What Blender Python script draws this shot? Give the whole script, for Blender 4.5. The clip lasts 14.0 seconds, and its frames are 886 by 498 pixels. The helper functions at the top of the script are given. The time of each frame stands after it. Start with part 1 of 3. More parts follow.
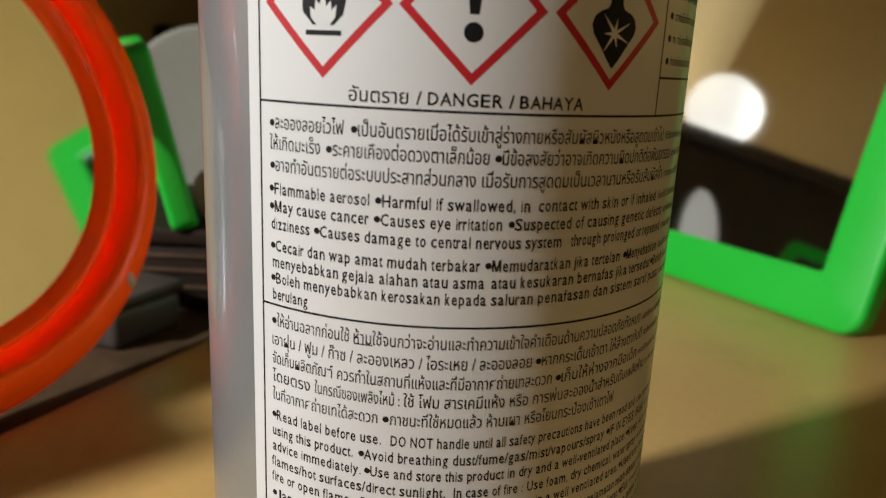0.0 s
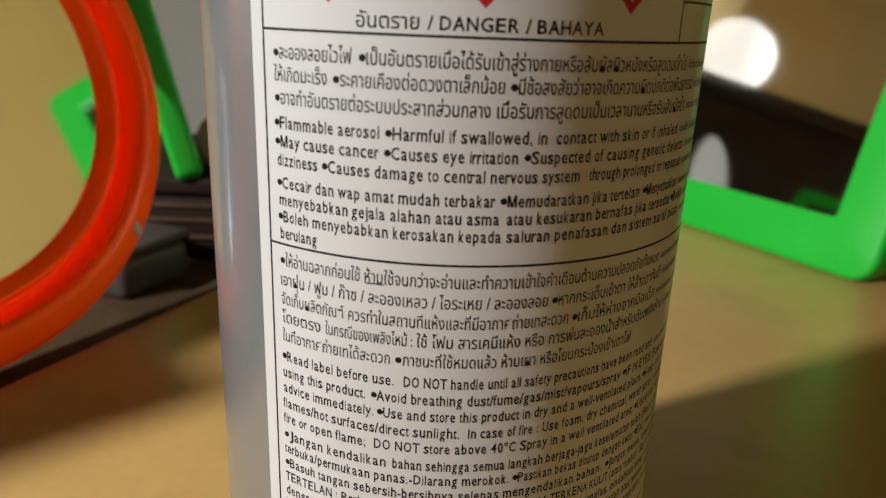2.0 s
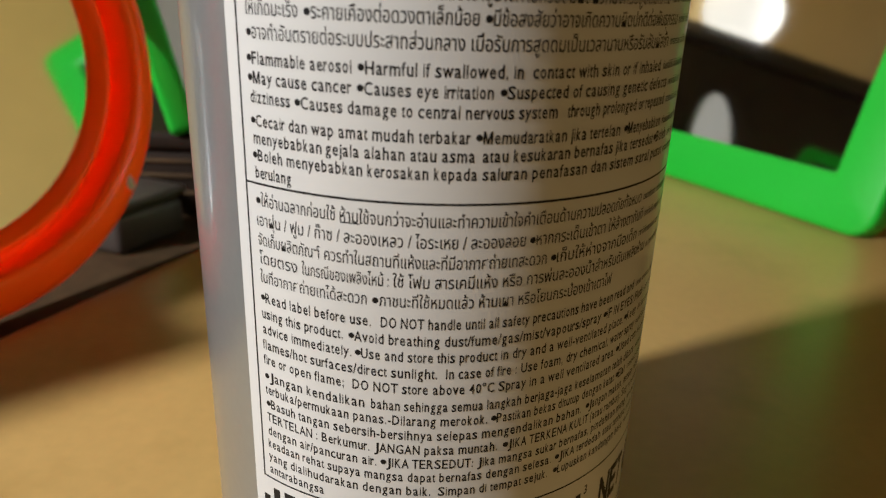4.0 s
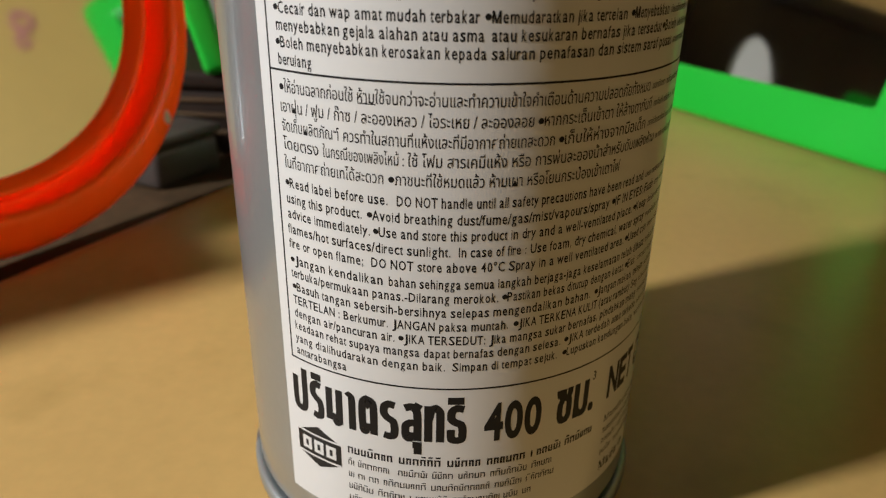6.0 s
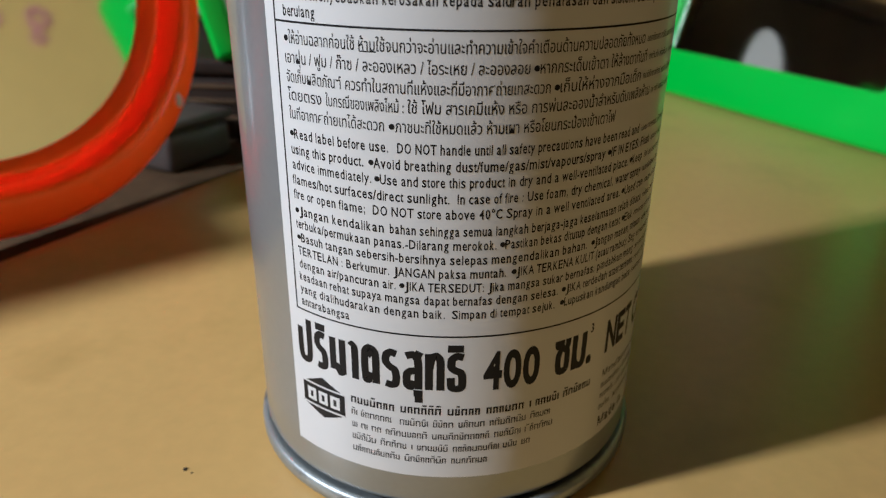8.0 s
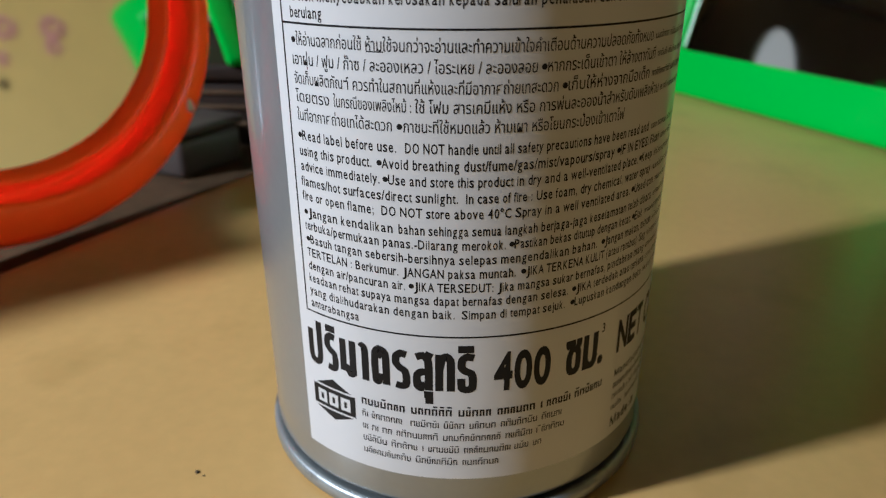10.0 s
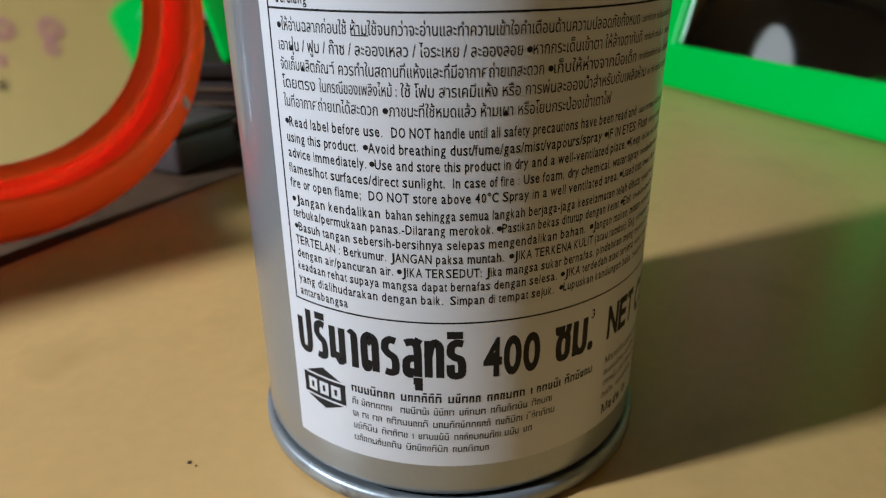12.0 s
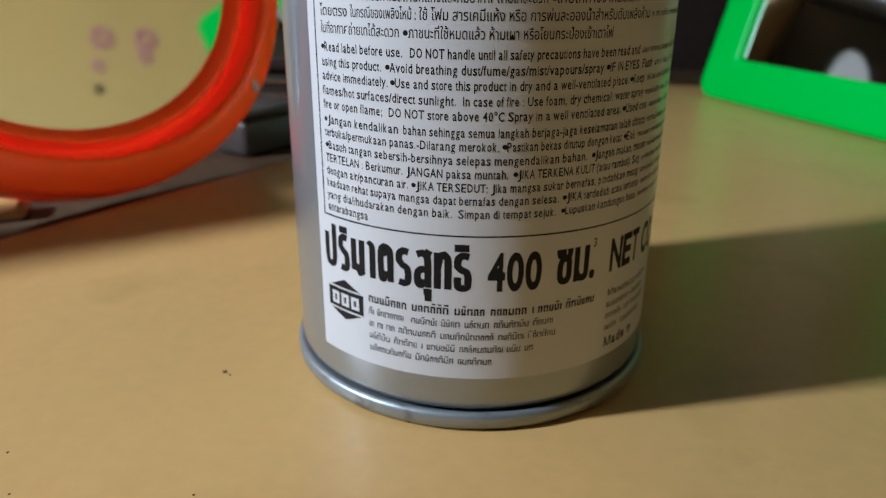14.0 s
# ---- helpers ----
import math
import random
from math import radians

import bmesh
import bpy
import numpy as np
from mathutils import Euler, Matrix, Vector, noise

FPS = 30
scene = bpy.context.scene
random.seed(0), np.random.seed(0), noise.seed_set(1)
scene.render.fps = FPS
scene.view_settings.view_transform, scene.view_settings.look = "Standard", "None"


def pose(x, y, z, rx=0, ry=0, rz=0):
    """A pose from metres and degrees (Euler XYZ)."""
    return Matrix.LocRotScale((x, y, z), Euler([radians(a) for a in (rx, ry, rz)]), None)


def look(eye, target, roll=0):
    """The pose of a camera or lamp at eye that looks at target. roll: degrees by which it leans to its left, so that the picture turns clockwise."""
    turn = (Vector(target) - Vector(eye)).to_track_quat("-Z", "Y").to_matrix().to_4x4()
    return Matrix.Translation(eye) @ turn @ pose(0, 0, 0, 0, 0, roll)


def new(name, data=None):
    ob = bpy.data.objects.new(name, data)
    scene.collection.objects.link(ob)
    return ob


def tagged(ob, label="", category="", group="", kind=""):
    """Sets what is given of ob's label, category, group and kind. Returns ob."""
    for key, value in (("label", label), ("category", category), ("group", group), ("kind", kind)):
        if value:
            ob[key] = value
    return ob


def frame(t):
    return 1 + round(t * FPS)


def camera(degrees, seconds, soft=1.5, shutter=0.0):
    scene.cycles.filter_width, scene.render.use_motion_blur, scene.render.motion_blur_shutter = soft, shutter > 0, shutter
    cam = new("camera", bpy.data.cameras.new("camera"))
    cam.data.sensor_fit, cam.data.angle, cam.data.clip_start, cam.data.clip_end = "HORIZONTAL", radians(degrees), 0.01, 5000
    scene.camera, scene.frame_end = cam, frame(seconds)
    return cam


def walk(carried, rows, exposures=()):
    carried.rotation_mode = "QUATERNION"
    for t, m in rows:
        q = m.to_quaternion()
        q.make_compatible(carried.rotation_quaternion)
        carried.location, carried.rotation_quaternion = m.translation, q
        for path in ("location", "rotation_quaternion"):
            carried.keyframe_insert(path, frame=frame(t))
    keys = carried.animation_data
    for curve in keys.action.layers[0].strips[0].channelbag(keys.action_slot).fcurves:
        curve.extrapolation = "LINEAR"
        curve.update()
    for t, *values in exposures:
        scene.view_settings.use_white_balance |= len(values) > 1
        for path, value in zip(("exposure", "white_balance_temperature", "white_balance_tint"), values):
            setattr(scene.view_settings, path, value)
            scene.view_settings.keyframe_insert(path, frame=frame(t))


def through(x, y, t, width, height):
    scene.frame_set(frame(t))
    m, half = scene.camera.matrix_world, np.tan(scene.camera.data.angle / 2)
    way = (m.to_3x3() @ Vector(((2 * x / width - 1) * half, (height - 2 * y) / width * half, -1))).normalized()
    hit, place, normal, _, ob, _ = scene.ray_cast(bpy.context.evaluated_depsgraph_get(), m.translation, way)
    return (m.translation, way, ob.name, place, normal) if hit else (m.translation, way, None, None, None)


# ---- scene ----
cam = camera(62.73, 14.0, soft=1.2)
# a close-up lens: sharp at the near side of the can, soft behind
cam.data.dof.use_dof = True
cam.data.dof.focus_distance = 0.0905
cam.data.dof.aperture_fstop = 28.0
ROWS = [
    (0.0, -0.00000, -0.10485, 0.09808, 0.109, -14.036, -2.610),
    (0.5, 0.00024, -0.10506, 0.09731, 0.387, -14.456, -2.190),
    (1.0, -0.00032, -0.10427, 0.09687, 0.266, -15.418, -2.140),
    (1.5, 0.00021, -0.10390, 0.09647, 0.919, -16.469, -2.051),
    (2.0, -0.00065, -0.10263, 0.09578, 0.466, -17.845, -2.107),
    (4.5, 0.00276, -0.10252, 0.09310, 0.973, -21.909, -1.876),
    (5.0, 0.00298, -0.10313, 0.09285, 2.370, -23.150, -1.363),
    (5.5, 0.00438, -0.10612, 0.09117, 2.860, -23.592, -1.130),
    (6.0, 0.00521, -0.10978, 0.08697, 3.353, -24.153, -1.036),
    (6.5, 0.00584, -0.11227, 0.08511, 3.398, -24.059, -1.163),
    (7.0, 0.00682, -0.11334, 0.08363, 3.650, -23.883, -1.019),
    (7.5, 0.00720, -0.11474, 0.08237, 4.204, -23.791, -0.770),
    (8.0, 0.00712, -0.11455, 0.08213, 4.245, -24.134, -0.736),
    (10.5, 0.00789, -0.11449, 0.08093, 5.163, -23.477, 0.292),
    (11.0, 0.00854, -0.11474, 0.07997, 5.343, -23.201, 0.336),
    (11.5, 0.00871, -0.11462, 0.08000, 5.080, -23.608, 0.406),
    (12.0, 0.00921, -0.11508, 0.07972, 4.847, -23.738, 0.444),
    (12.5, 0.00960, -0.11669, 0.08001, 5.483, -23.293, 0.252),
    (13.0, 0.01319, -0.12196, 0.07768, 7.491, -22.922, -0.470),
    (13.5, 0.01963, -0.12883, 0.07769, 10.327, -22.451, -0.272),
    (14.0, 0.01889, -0.12852, 0.06891, 10.947, -21.422, -0.475),
]
EXPOSURES = [(0.0, 0.05, 6550, 10), (5.0, 0.08, 6600, 10), (6.2, 0.08, 6450, 10), (7.4, 0.08, 5900, 10), (10.5, 0.06, 5550, 10), (14.0, 0.06, 5350, 10)]
walk(cam, [(t, pose(x, y, z, 90 + pitch, roll, yaw)) for t, x, y, z, yaw, pitch, roll in ROWS], EXPOSURES)

# ---- world and light ----
SUN_EL, SUN_ROT = radians(32), radians(244)
world = bpy.data.worlds.new("world")
scene.world = world
world.use_nodes = True
wn = world.node_tree.nodes
sky = wn.new("ShaderNodeTexSky")
sky.sky_type, sky.sun_disc, sky.sun_elevation, sky.sun_rotation = "NISHITA", False, SUN_EL, SUN_ROT
wn["Background"].inputs["Strength"].default_value = 0.02
world.node_tree.links.new(sky.outputs["Color"], wn["Background"].inputs["Color"])


def area_lamp(name, eye, target, w, h, power, colour):
    data = bpy.data.lights.new(name, "AREA")
    data.shape, data.size, data.size_y, data.energy, data.color = "RECTANGLE", w, h, power, colour
    ob = new(name, data)
    ob.matrix_world = look(eye, target)
    return ob


# small key lamp placed from the can's shadow; the window behind it is added
area_lamp("window_light_main", (-0.585, -0.283, 0.48), (0, 0, 0.04), 0.045, 0.045, 7.0, (0.94, 0.97, 1.0))
# weak overhead fill lamp, added; the opening above it is unseen
area_lamp("overhead_fill", (-0.10, -0.30, 1.70), (0.0, 0.0, 0.0), 0.5, 0.5, 0.03, (1.0, 0.98, 0.94))


# ---- materials ----
def material(name, colour, rough=0.5, metal=0.0, spread=0.12, scale=40.0, fine=400.0, bump=0.0, spec=0.5, coat=0.0, stains=None):
    """A surface whose colour wanders at two scales, with fine relief."""
    m = bpy.data.materials.new(name)
    m.use_nodes = True
    n, l = m.node_tree.nodes, m.node_tree.links
    b = n["Principled BSDF"]
    tc = n.new("ShaderNodeTexCoord")
    big, small = n.new("ShaderNodeTexNoise"), n.new("ShaderNodeTexNoise")
    for node, s, d in ((big, scale, 4.0), (small, fine, 6.0)):
        node.inputs["Scale"].default_value, node.inputs["Detail"].default_value = s, d
        l.new(tc.outputs["Object"], node.inputs["Vector"])
    mix = n.new("ShaderNodeMix")
    mix.data_type = "FLOAT"
    mix.inputs[0].default_value = 0.4
    l.new(big.outputs["Fac"], mix.inputs[2])
    l.new(small.outputs["Fac"], mix.inputs[3])
    ramp = n.new("ShaderNodeValToRGB")
    ramp.color_ramp.elements[0].position, ramp.color_ramp.elements[1].position = 0.3, 0.7
    ramp.color_ramp.elements[0].color = (*[c * (1 - spread) for c in colour], 1)
    ramp.color_ramp.elements[1].color = (*[min(1, c * (1 + spread)) for c in colour], 1)
    l.new(mix.outputs[0], ramp.inputs["Fac"])
    out = ramp.outputs["Color"]
    if stains:
        tint, amount, s = stains
        st = n.new("ShaderNodeTexNoise")
        st.inputs["Scale"].default_value, st.inputs["Detail"].default_value = s, 5.0
        l.new(tc.outputs["Object"], st.inputs["Vector"])
        sr = n.new("ShaderNodeValToRGB")
        sr.color_ramp.elements[0].position, sr.color_ramp.elements[1].position = 0.56, 0.72
        l.new(st.outputs["Fac"], sr.inputs["Fac"])
        mul = n.new("ShaderNodeMath")
        mul.operation = "MULTIPLY"
        mul.inputs[1].default_value = amount
        l.new(sr.outputs["Color"], mul.inputs[0])
        sm = n.new("ShaderNodeMix")
        sm.data_type = "RGBA"
        sm.inputs[7].default_value = (*tint, 1)
        l.new(mul.outputs[0], sm.inputs[0])
        l.new(out, sm.inputs[6])
        out = sm.outputs[2]
    l.new(out, b.inputs["Base Color"])
    b.inputs["Metallic"].default_value = metal
    b.inputs["Specular IOR Level"].default_value = spec
    b.inputs["Coat Weight"].default_value, b.inputs["Coat Roughness"].default_value = coat, 0.07
    rr = n.new("ShaderNodeMapRange")
    rr.inputs[3].default_value, rr.inputs[4].default_value = max(0.02, rough - 0.08), min(1, rough + 0.08)
    l.new(big.outputs["Fac"], rr.inputs[0])
    l.new(rr.outputs[0], b.inputs["Roughness"])
    if bump:
        bp = n.new("ShaderNodeBump")
        bp.inputs["Strength"].default_value, bp.inputs["Distance"].default_value = bump, 0.0004
        l.new(small.outputs["Fac"], bp.inputs["Height"])
        l.new(bp.outputs["Normal"], b.inputs["Normal"])
    return m


board_mat = material("mustard_paint", (0.625, 0.385, 0.130), 0.34, spread=0.09, scale=14, fine=300, bump=0.12, spec=0.5, stains=((0.36, 0.22, 0.06), 0.35, 30))
wall_mat = material("mustard_wall_paint", (0.62, 0.45, 0.19), 0.7, spread=0.08, scale=4, fine=60, bump=0.3)
panel_mat = material("mustard_panel_paint", (0.72, 0.50, 0.14), 0.6, spread=0.06, scale=8, fine=80, bump=0.2)
# dark colour that keeps the added walls and ceiling from bouncing light
dim_mat = material("low_bounce_brown", (0.07, 0.045, 0.028), 0.8, spread=0.1, scale=4, fine=60, bump=0.2)
desk_mat = material("dark_stained_wood", (0.075, 0.045, 0.022), 0.7, spread=0.5, scale=25, fine=160, bump=0.4, spec=0.2)
dark_mat = material("dark_brown_veneer", (0.020, 0.011, 0.006), 0.7, spread=0.4, scale=10, fine=90, bump=0.2, spec=0.2)
cupboard_mat = material("brown_veneer", (0.06, 0.042, 0.03), 0.6, spread=0.35, scale=12, fine=90, bump=0.2)
tin_mat = material("silver_lacquer", (0.345, 0.375, 0.385), 0.36, metal=0.6, spread=0.04, scale=60, fine=900, bump=0.03, coat=0.6)
seam_mat = material("tinplate", (0.34, 0.365, 0.36), 0.42, metal=0.6, spread=0.06, scale=120, fine=1500, bump=0.08, stains=((0.12, 0.10, 0.09), 0.7, 260))
paper_mat = material("white_label_print", (0.70, 0.705, 0.70), 0.38, spread=0.012, scale=60, fine=900, spec=0.45, coat=0.25)
ink_mat = material("black_ink", (0.010, 0.010, 0.011), 0.5, spread=0.1, scale=200, spec=0.22)
red_mat = material("red_ink", (0.50, 0.018, 0.025), 0.42, spread=0.05, scale=200)
orange_mat = material("orange_plastic", (0.92, 0.105, 0.008), 0.24, spread=0.05, scale=30, fine=500, bump=0.02)


def lift_brightness(m, front, through):
    """Adds diffuse and translucent colour to a plastic, in place of light that doesn't reach it."""
    n, l = m.node_tree.nodes, m.node_tree.links
    out = n["Principled BSDF"].outputs[0]
    for kind, colour in (("ShaderNodeBsdfDiffuse", front), ("ShaderNodeBsdfTranslucent", through)):
        extra, both = n.new(kind), n.new("ShaderNodeAddShader")
        extra.inputs["Color"].default_value = (*colour, 1)
        l.new(out, both.inputs[0])
        l.new(extra.outputs[0], both.inputs[1])
        out = both.outputs[0]
    l.new(out, n["Material Output"].inputs["Surface"])


# the ring's missing front light is put into its colour
lift_brightness(orange_mat, (0.85, 0.085, 0.002), (0.12, 0.010, 0.001))
green_mat = material("green_plastic", (0.02, 0.62, 0.05), 0.32, spread=0.05, scale=30, fine=500, bump=0.02)
white_mat = material("white_plastic", (0.75, 0.74, 0.70), 0.4, spread=0.04, scale=30)
plate_mat = material("grey_plastic_plate", (0.28, 0.265, 0.215), 0.7, spread=0.06, scale=30)
pink_mat = material("pink_crayon", (0.66, 0.30, 0.26), 0.8, spread=0.15, scale=150, fine=900)
pale_pink_mat = material("pale_pink_plastic", (0.70, 0.42, 0.38), 0.5, spread=0.06)
grey_mat = material("smoky_grey_plastic", (0.065, 0.052, 0.045), 0.45, spread=0.15)
speck_mat = material("dark_grit", (0.05, 0.035, 0.02), 0.9, spread=0.3)


def mirror_material():
    m = bpy.data.materials.new("mirror_glass")
    m.use_nodes = True
    b = m.node_tree.nodes["Principled BSDF"]
    b.inputs["Base Color"].default_value = (0.90, 0.91, 0.90, 1)
    b.inputs["Metallic"].default_value, b.inputs["Roughness"].default_value = 1.0, 0.05
    return m


# glowing surface for the white glow reflected in the green mirror
def glow_material():
    m = bpy.data.materials.new("white_glow")
    m.use_nodes = True
    b = m.node_tree.nodes["Principled BSDF"]
    b.inputs["Base Color"].default_value = (0.8, 0.8, 0.78, 1)
    b.inputs["Roughness"].default_value = 0.5
    b.inputs["Emission Color"].default_value = (1.0, 0.97, 0.90, 1)
    b.inputs["Emission Strength"].default_value = 0.9
    return m


glow_mat = glow_material()
mirror_mat = mirror_material()


# ---- mesh helpers ----
def mesh_object(name, bm, mat, parent=None, label="", smooth=True):
    me = bpy.data.meshes.new(name)
    bm.normal_update()
    bm.to_mesh(me)
    bm.free()
    me.materials.append(mat)
    for p in me.polygons:
        p.use_smooth = smooth
    ob = new(name, me)
    ob.parent = parent
    if label:
        ob["label"] = label
    return ob


def part(name, bm, mat, parent, label="", smooth=True):
    return mesh_object(name, bm, mat, parent, label, smooth)


def thing(name, label, category, m=None, group="", kind=""):
    ob = tagged(new(name), label, category, group, kind)
    if m:
        ob.matrix_world = m
    return ob


def box_bm(x0, x1, y0, y1, z0, z1, bevel=0.0, segments=3):
    bm = bmesh.new()
    bmesh.ops.create_cube(bm, size=1.0)
    for v in bm.verts:
        v.co = Vector(((x0 + x1) / 2 + v.co.x * (x1 - x0), (y0 + y1) / 2 + v.co.y * (y1 - y0), (z0 + z1) / 2 + v.co.z * (z1 - z0)))
    if bevel:
        bmesh.ops.bevel(bm, geom=list(bm.edges), offset=bevel, segments=segments, profile=0.5, affect="EDGES")
    return bm


def lathe_bm(profile, steps=96, closed=False):
    """Turns (radius, height) pairs round the z axis."""
    bm = bmesh.new()
    rings = []
    for r, z in profile:
        if r < 1e-6:
            rings.append([bm.verts.new((0, 0, z))])
        else:
            rings.append([bm.verts.new((r * math.cos(2 * math.pi * i / steps), r * math.sin(2 * math.pi * i / steps), z)) for i in range(steps)])
    pairs = list(zip(rings, rings[1:])) + ([(rings[-1], rings[0])] if closed else [])
    for a, b in pairs:
        for i in range(steps):
            j = (i + 1) % steps
            if len(a) == 1 and len(b) == 1:
                continue
            if len(a) == 1:
                bm.faces.new((a[0], b[j], b[i]))
            elif len(b) == 1:
                bm.faces.new((a[i], a[j], b[0]))
            else:
                bm.faces.new((a[i], a[j], b[j], b[i]))
    bmesh.ops.recalc_face_normals(bm, faces=bm.faces)
    return bm


# ---- the room ----
X0, X1, Y0, Y1, Z0, Z1 = -0.62, 0.62, -1.60, 1.10, -0.75, 1.75


def wall_x(name, x, thick, openings, label, mat=None):
    """A wall across x, with rectangular openings (y0, y1, z0, z1) that go through it."""
    ys = sorted({Y0, Y1, *[v for o in openings for v in o[:2]]})
    zs = sorted({Z0, Z1, *[v for o in openings for v in o[2:]]})
    bm = bmesh.new()
    for a, b in zip(ys, ys[1:]):
        for c, d in zip(zs, zs[1:]):
            if any(o[0] <= a and b <= o[1] and o[2] <= c and d <= o[3] for o in openings):
                continue
            tmp = box_bm(min(x, x + thick), max(x, x + thick), a, b, c, d)
            me = bpy.data.meshes.new("tmp")
            tmp.to_mesh(me)
            tmp.free()
            bm.from_mesh(me)
            bpy.data.meshes.remove(me)
    ob = mesh_object(name, bm, mat or wall_mat, smooth=False)
    return tagged(ob, label, "wall", kind="structure")


# unseen opening, added to go with the key lamp
OPENINGS = [(-0.44, -0.13, 0.33, 0.63)]
wall_x("wall_west", X0, -0.12, OPENINGS, "added mustard wall with an opening behind the key lamp")
# added east wall, darkened so that it bounces little fill
wall_x("wall_east", X1 + 0.02, 0.12, [], "added wall of the room, darkened to cut bounced light", dim_mat)
tagged(mesh_object("wall_recess", box_bm(X0, -0.275, 0.46, Y1, Z0, Z1), wall_mat, smooth=False), "mustard painted corner wall of the room", "wall", kind="structure")
PANEL_X = 0.42
panel = tagged(mesh_object("painted_panel", box_bm(PANEL_X, PANEL_X + 0.018, -0.03, 0.36, 0.109, 0.56, 0.003), panel_mat, smooth=False), "mustard painted panel with pink crayon scribbles, standing upright", "panel")
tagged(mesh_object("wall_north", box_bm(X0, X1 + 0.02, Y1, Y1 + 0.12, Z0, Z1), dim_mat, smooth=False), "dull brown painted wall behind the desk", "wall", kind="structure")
tagged(mesh_object("wall_south", box_bm(X0, X1 + 0.02, Y0 - 0.12, Y0, Z0, Z1), dim_mat, smooth=False), "added wall of the room, darkened to cut bounced light", "wall", kind="structure")
tagged(mesh_object("floor", box_bm(X0, X1 + 0.02, Y0, Y1, Z0 - 0.1, Z0), dark_mat, smooth=False), "dark brown floor of the room", "floor", kind="structure")
CX0, CX1, CY0, CY1 = -0.38, 0.18, -0.60, 0.0


def ceiling_bm():
    """The added ceiling, with an opening through it above the fill lamp."""
    bm = bmesh.new()
    for x0, x1, y0, y1 in ((X0, CX0, Y0, Y1), (CX1, X1 + 0.02, Y0, Y1), (CX0, CX1, Y0, CY0), (CX0, CX1, CY1, Y1)):
        tmp = box_bm(x0, x1, y0, y1, Z1, Z1 + 0.1)
        me = bpy.data.meshes.new("tmp")
        tmp.to_mesh(me)
        tmp.free()
        bm.from_mesh(me)
        bpy.data.meshes.remove(me)
    return bm


tagged(mesh_object("ceiling", ceiling_bm(), dim_mat, smooth=False), "added ceiling, darkened to cut bounced light, opening above fill lamp", "ceiling", kind="structure")


def fill_opening_frame(name):
    # unseen frame, added only to go with the overhead fill lamp
    ob = thing(name, "unseen white frame added round the fill lamp's ceiling opening", "window", kind="structure")
    w = 0.025
    for box in ((CX0, CX1, CY0, CY0 + w), (CX0, CX1, CY1 - w, CY1), (CX0, CX0 + w, CY0 + w, CY1 - w), (CX1 - w, CX1, CY0 + w, CY1 - w)):
        part("window_frame", box_bm(*box, Z1 + 0.03, Z1 + 0.07, 0.003), white_mat, ob, smooth=False)
    return ob


def window(name, y0, y1, z0, z1):
    ob = thing(name, "unseen white window frame added behind the key lamp", "window", kind="structure")
    w = 0.025
    for n, box in (("window_sill", (y0, y1, z0, z0 + w)), ("window_head", (y0, y1, z1 - w, z1)), ("window_jamb", (y0, y0 + w, z0 + w, z1 - w)), ("window_jamb", (y1 - w, y1, z0 + w, z1 - w))):
        part(n, box_bm(X0 - 0.09, X0 - 0.04, box[0], box[1], box[2], box[3], 0.003), white_mat, ob, smooth=False)
    return ob


fill_opening_frame("window_2")
for i, o in enumerate(OPENINGS):
    window("window_%d" % (i + 1), *o)


# ---- desk, board and cabinet ----
desk = thing("desk", "dark stained wooden desk, worn and streaky", "desk")
DESK_Z = -0.0036
part("desk_top", box_bm(-0.53, 0.60, -0.55, 0.455, DESK_Z - 0.03, DESK_Z, 0.004), desk_mat, desk)
for x in (-0.46, 0.55):
    for y in (-0.50, 0.36):
        part("leg", box_bm(x - 0.025, x + 0.025, y - 0.025, y + 0.025, Z0, DESK_Z - 0.03, 0.003), desk_mat, desk)


# the mustard board: a flat panel whose far-left edge swells into a low rounded lip
def edge_x(y):
    return -0.0745 + 0.437 * (y - 0.15)


def board_bm():
    prof = [(0.0006, DESK_Z), (-0.0006, -0.0022), (-0.0004, -0.0006), (0.0008, 0.0006), (0.003, 0.0012), (0.008, 0.0012), (0.016, 0.0007), (0.026, 0.0002), (0.04, 0.0), (0.06, 0.0)]
    bm = bmesh.new()
    ys = [-0.5 + 0.86 * i / 40 for i in range(41)]
    rows = []
    for y in ys:
        e = edge_x(y)
        r = [bm.verts.new((e + d * 1.09, y, z)) for d, z in prof]
        r.append(bm.verts.new((0.585, y, 0.0)))
        r.append(bm.verts.new((0.587, y, -0.002)))
        r.append(bm.verts.new((0.587, y, DESK_Z)))
        rows.append(r)
    for a, b in zip(rows, rows[1:]):
        for i in range(len(a) - 1):
            bm.faces.new((a[i], b[i], b[i + 1], a[i + 1]))
        bm.faces.new((a[-1], b[-1], b[0], a[0]))
    bm.faces.new(rows[0])
    bm.faces.new(list(reversed(rows[-1])))
    bmesh.ops.recalc_face_normals(bm, faces=bm.faces)
    return bm


board = tagged(mesh_object("tabletop_board", board_bm(), board_mat), "mustard yellow painted board lying on a dark desk", "board")

cabinet = thing("cabinet", "low dark brown cabinet behind the desk", "cabinet")
part("body", box_bm(-0.27, 0.60, 0.62, 1.06, Z0, 0.10, 0.004), dark_mat, cabinet)
part("cabinet_top", box_bm(-0.272, 0.61, 0.60, 1.08, 0.10, 0.125, 0.004), dark_mat, cabinet)

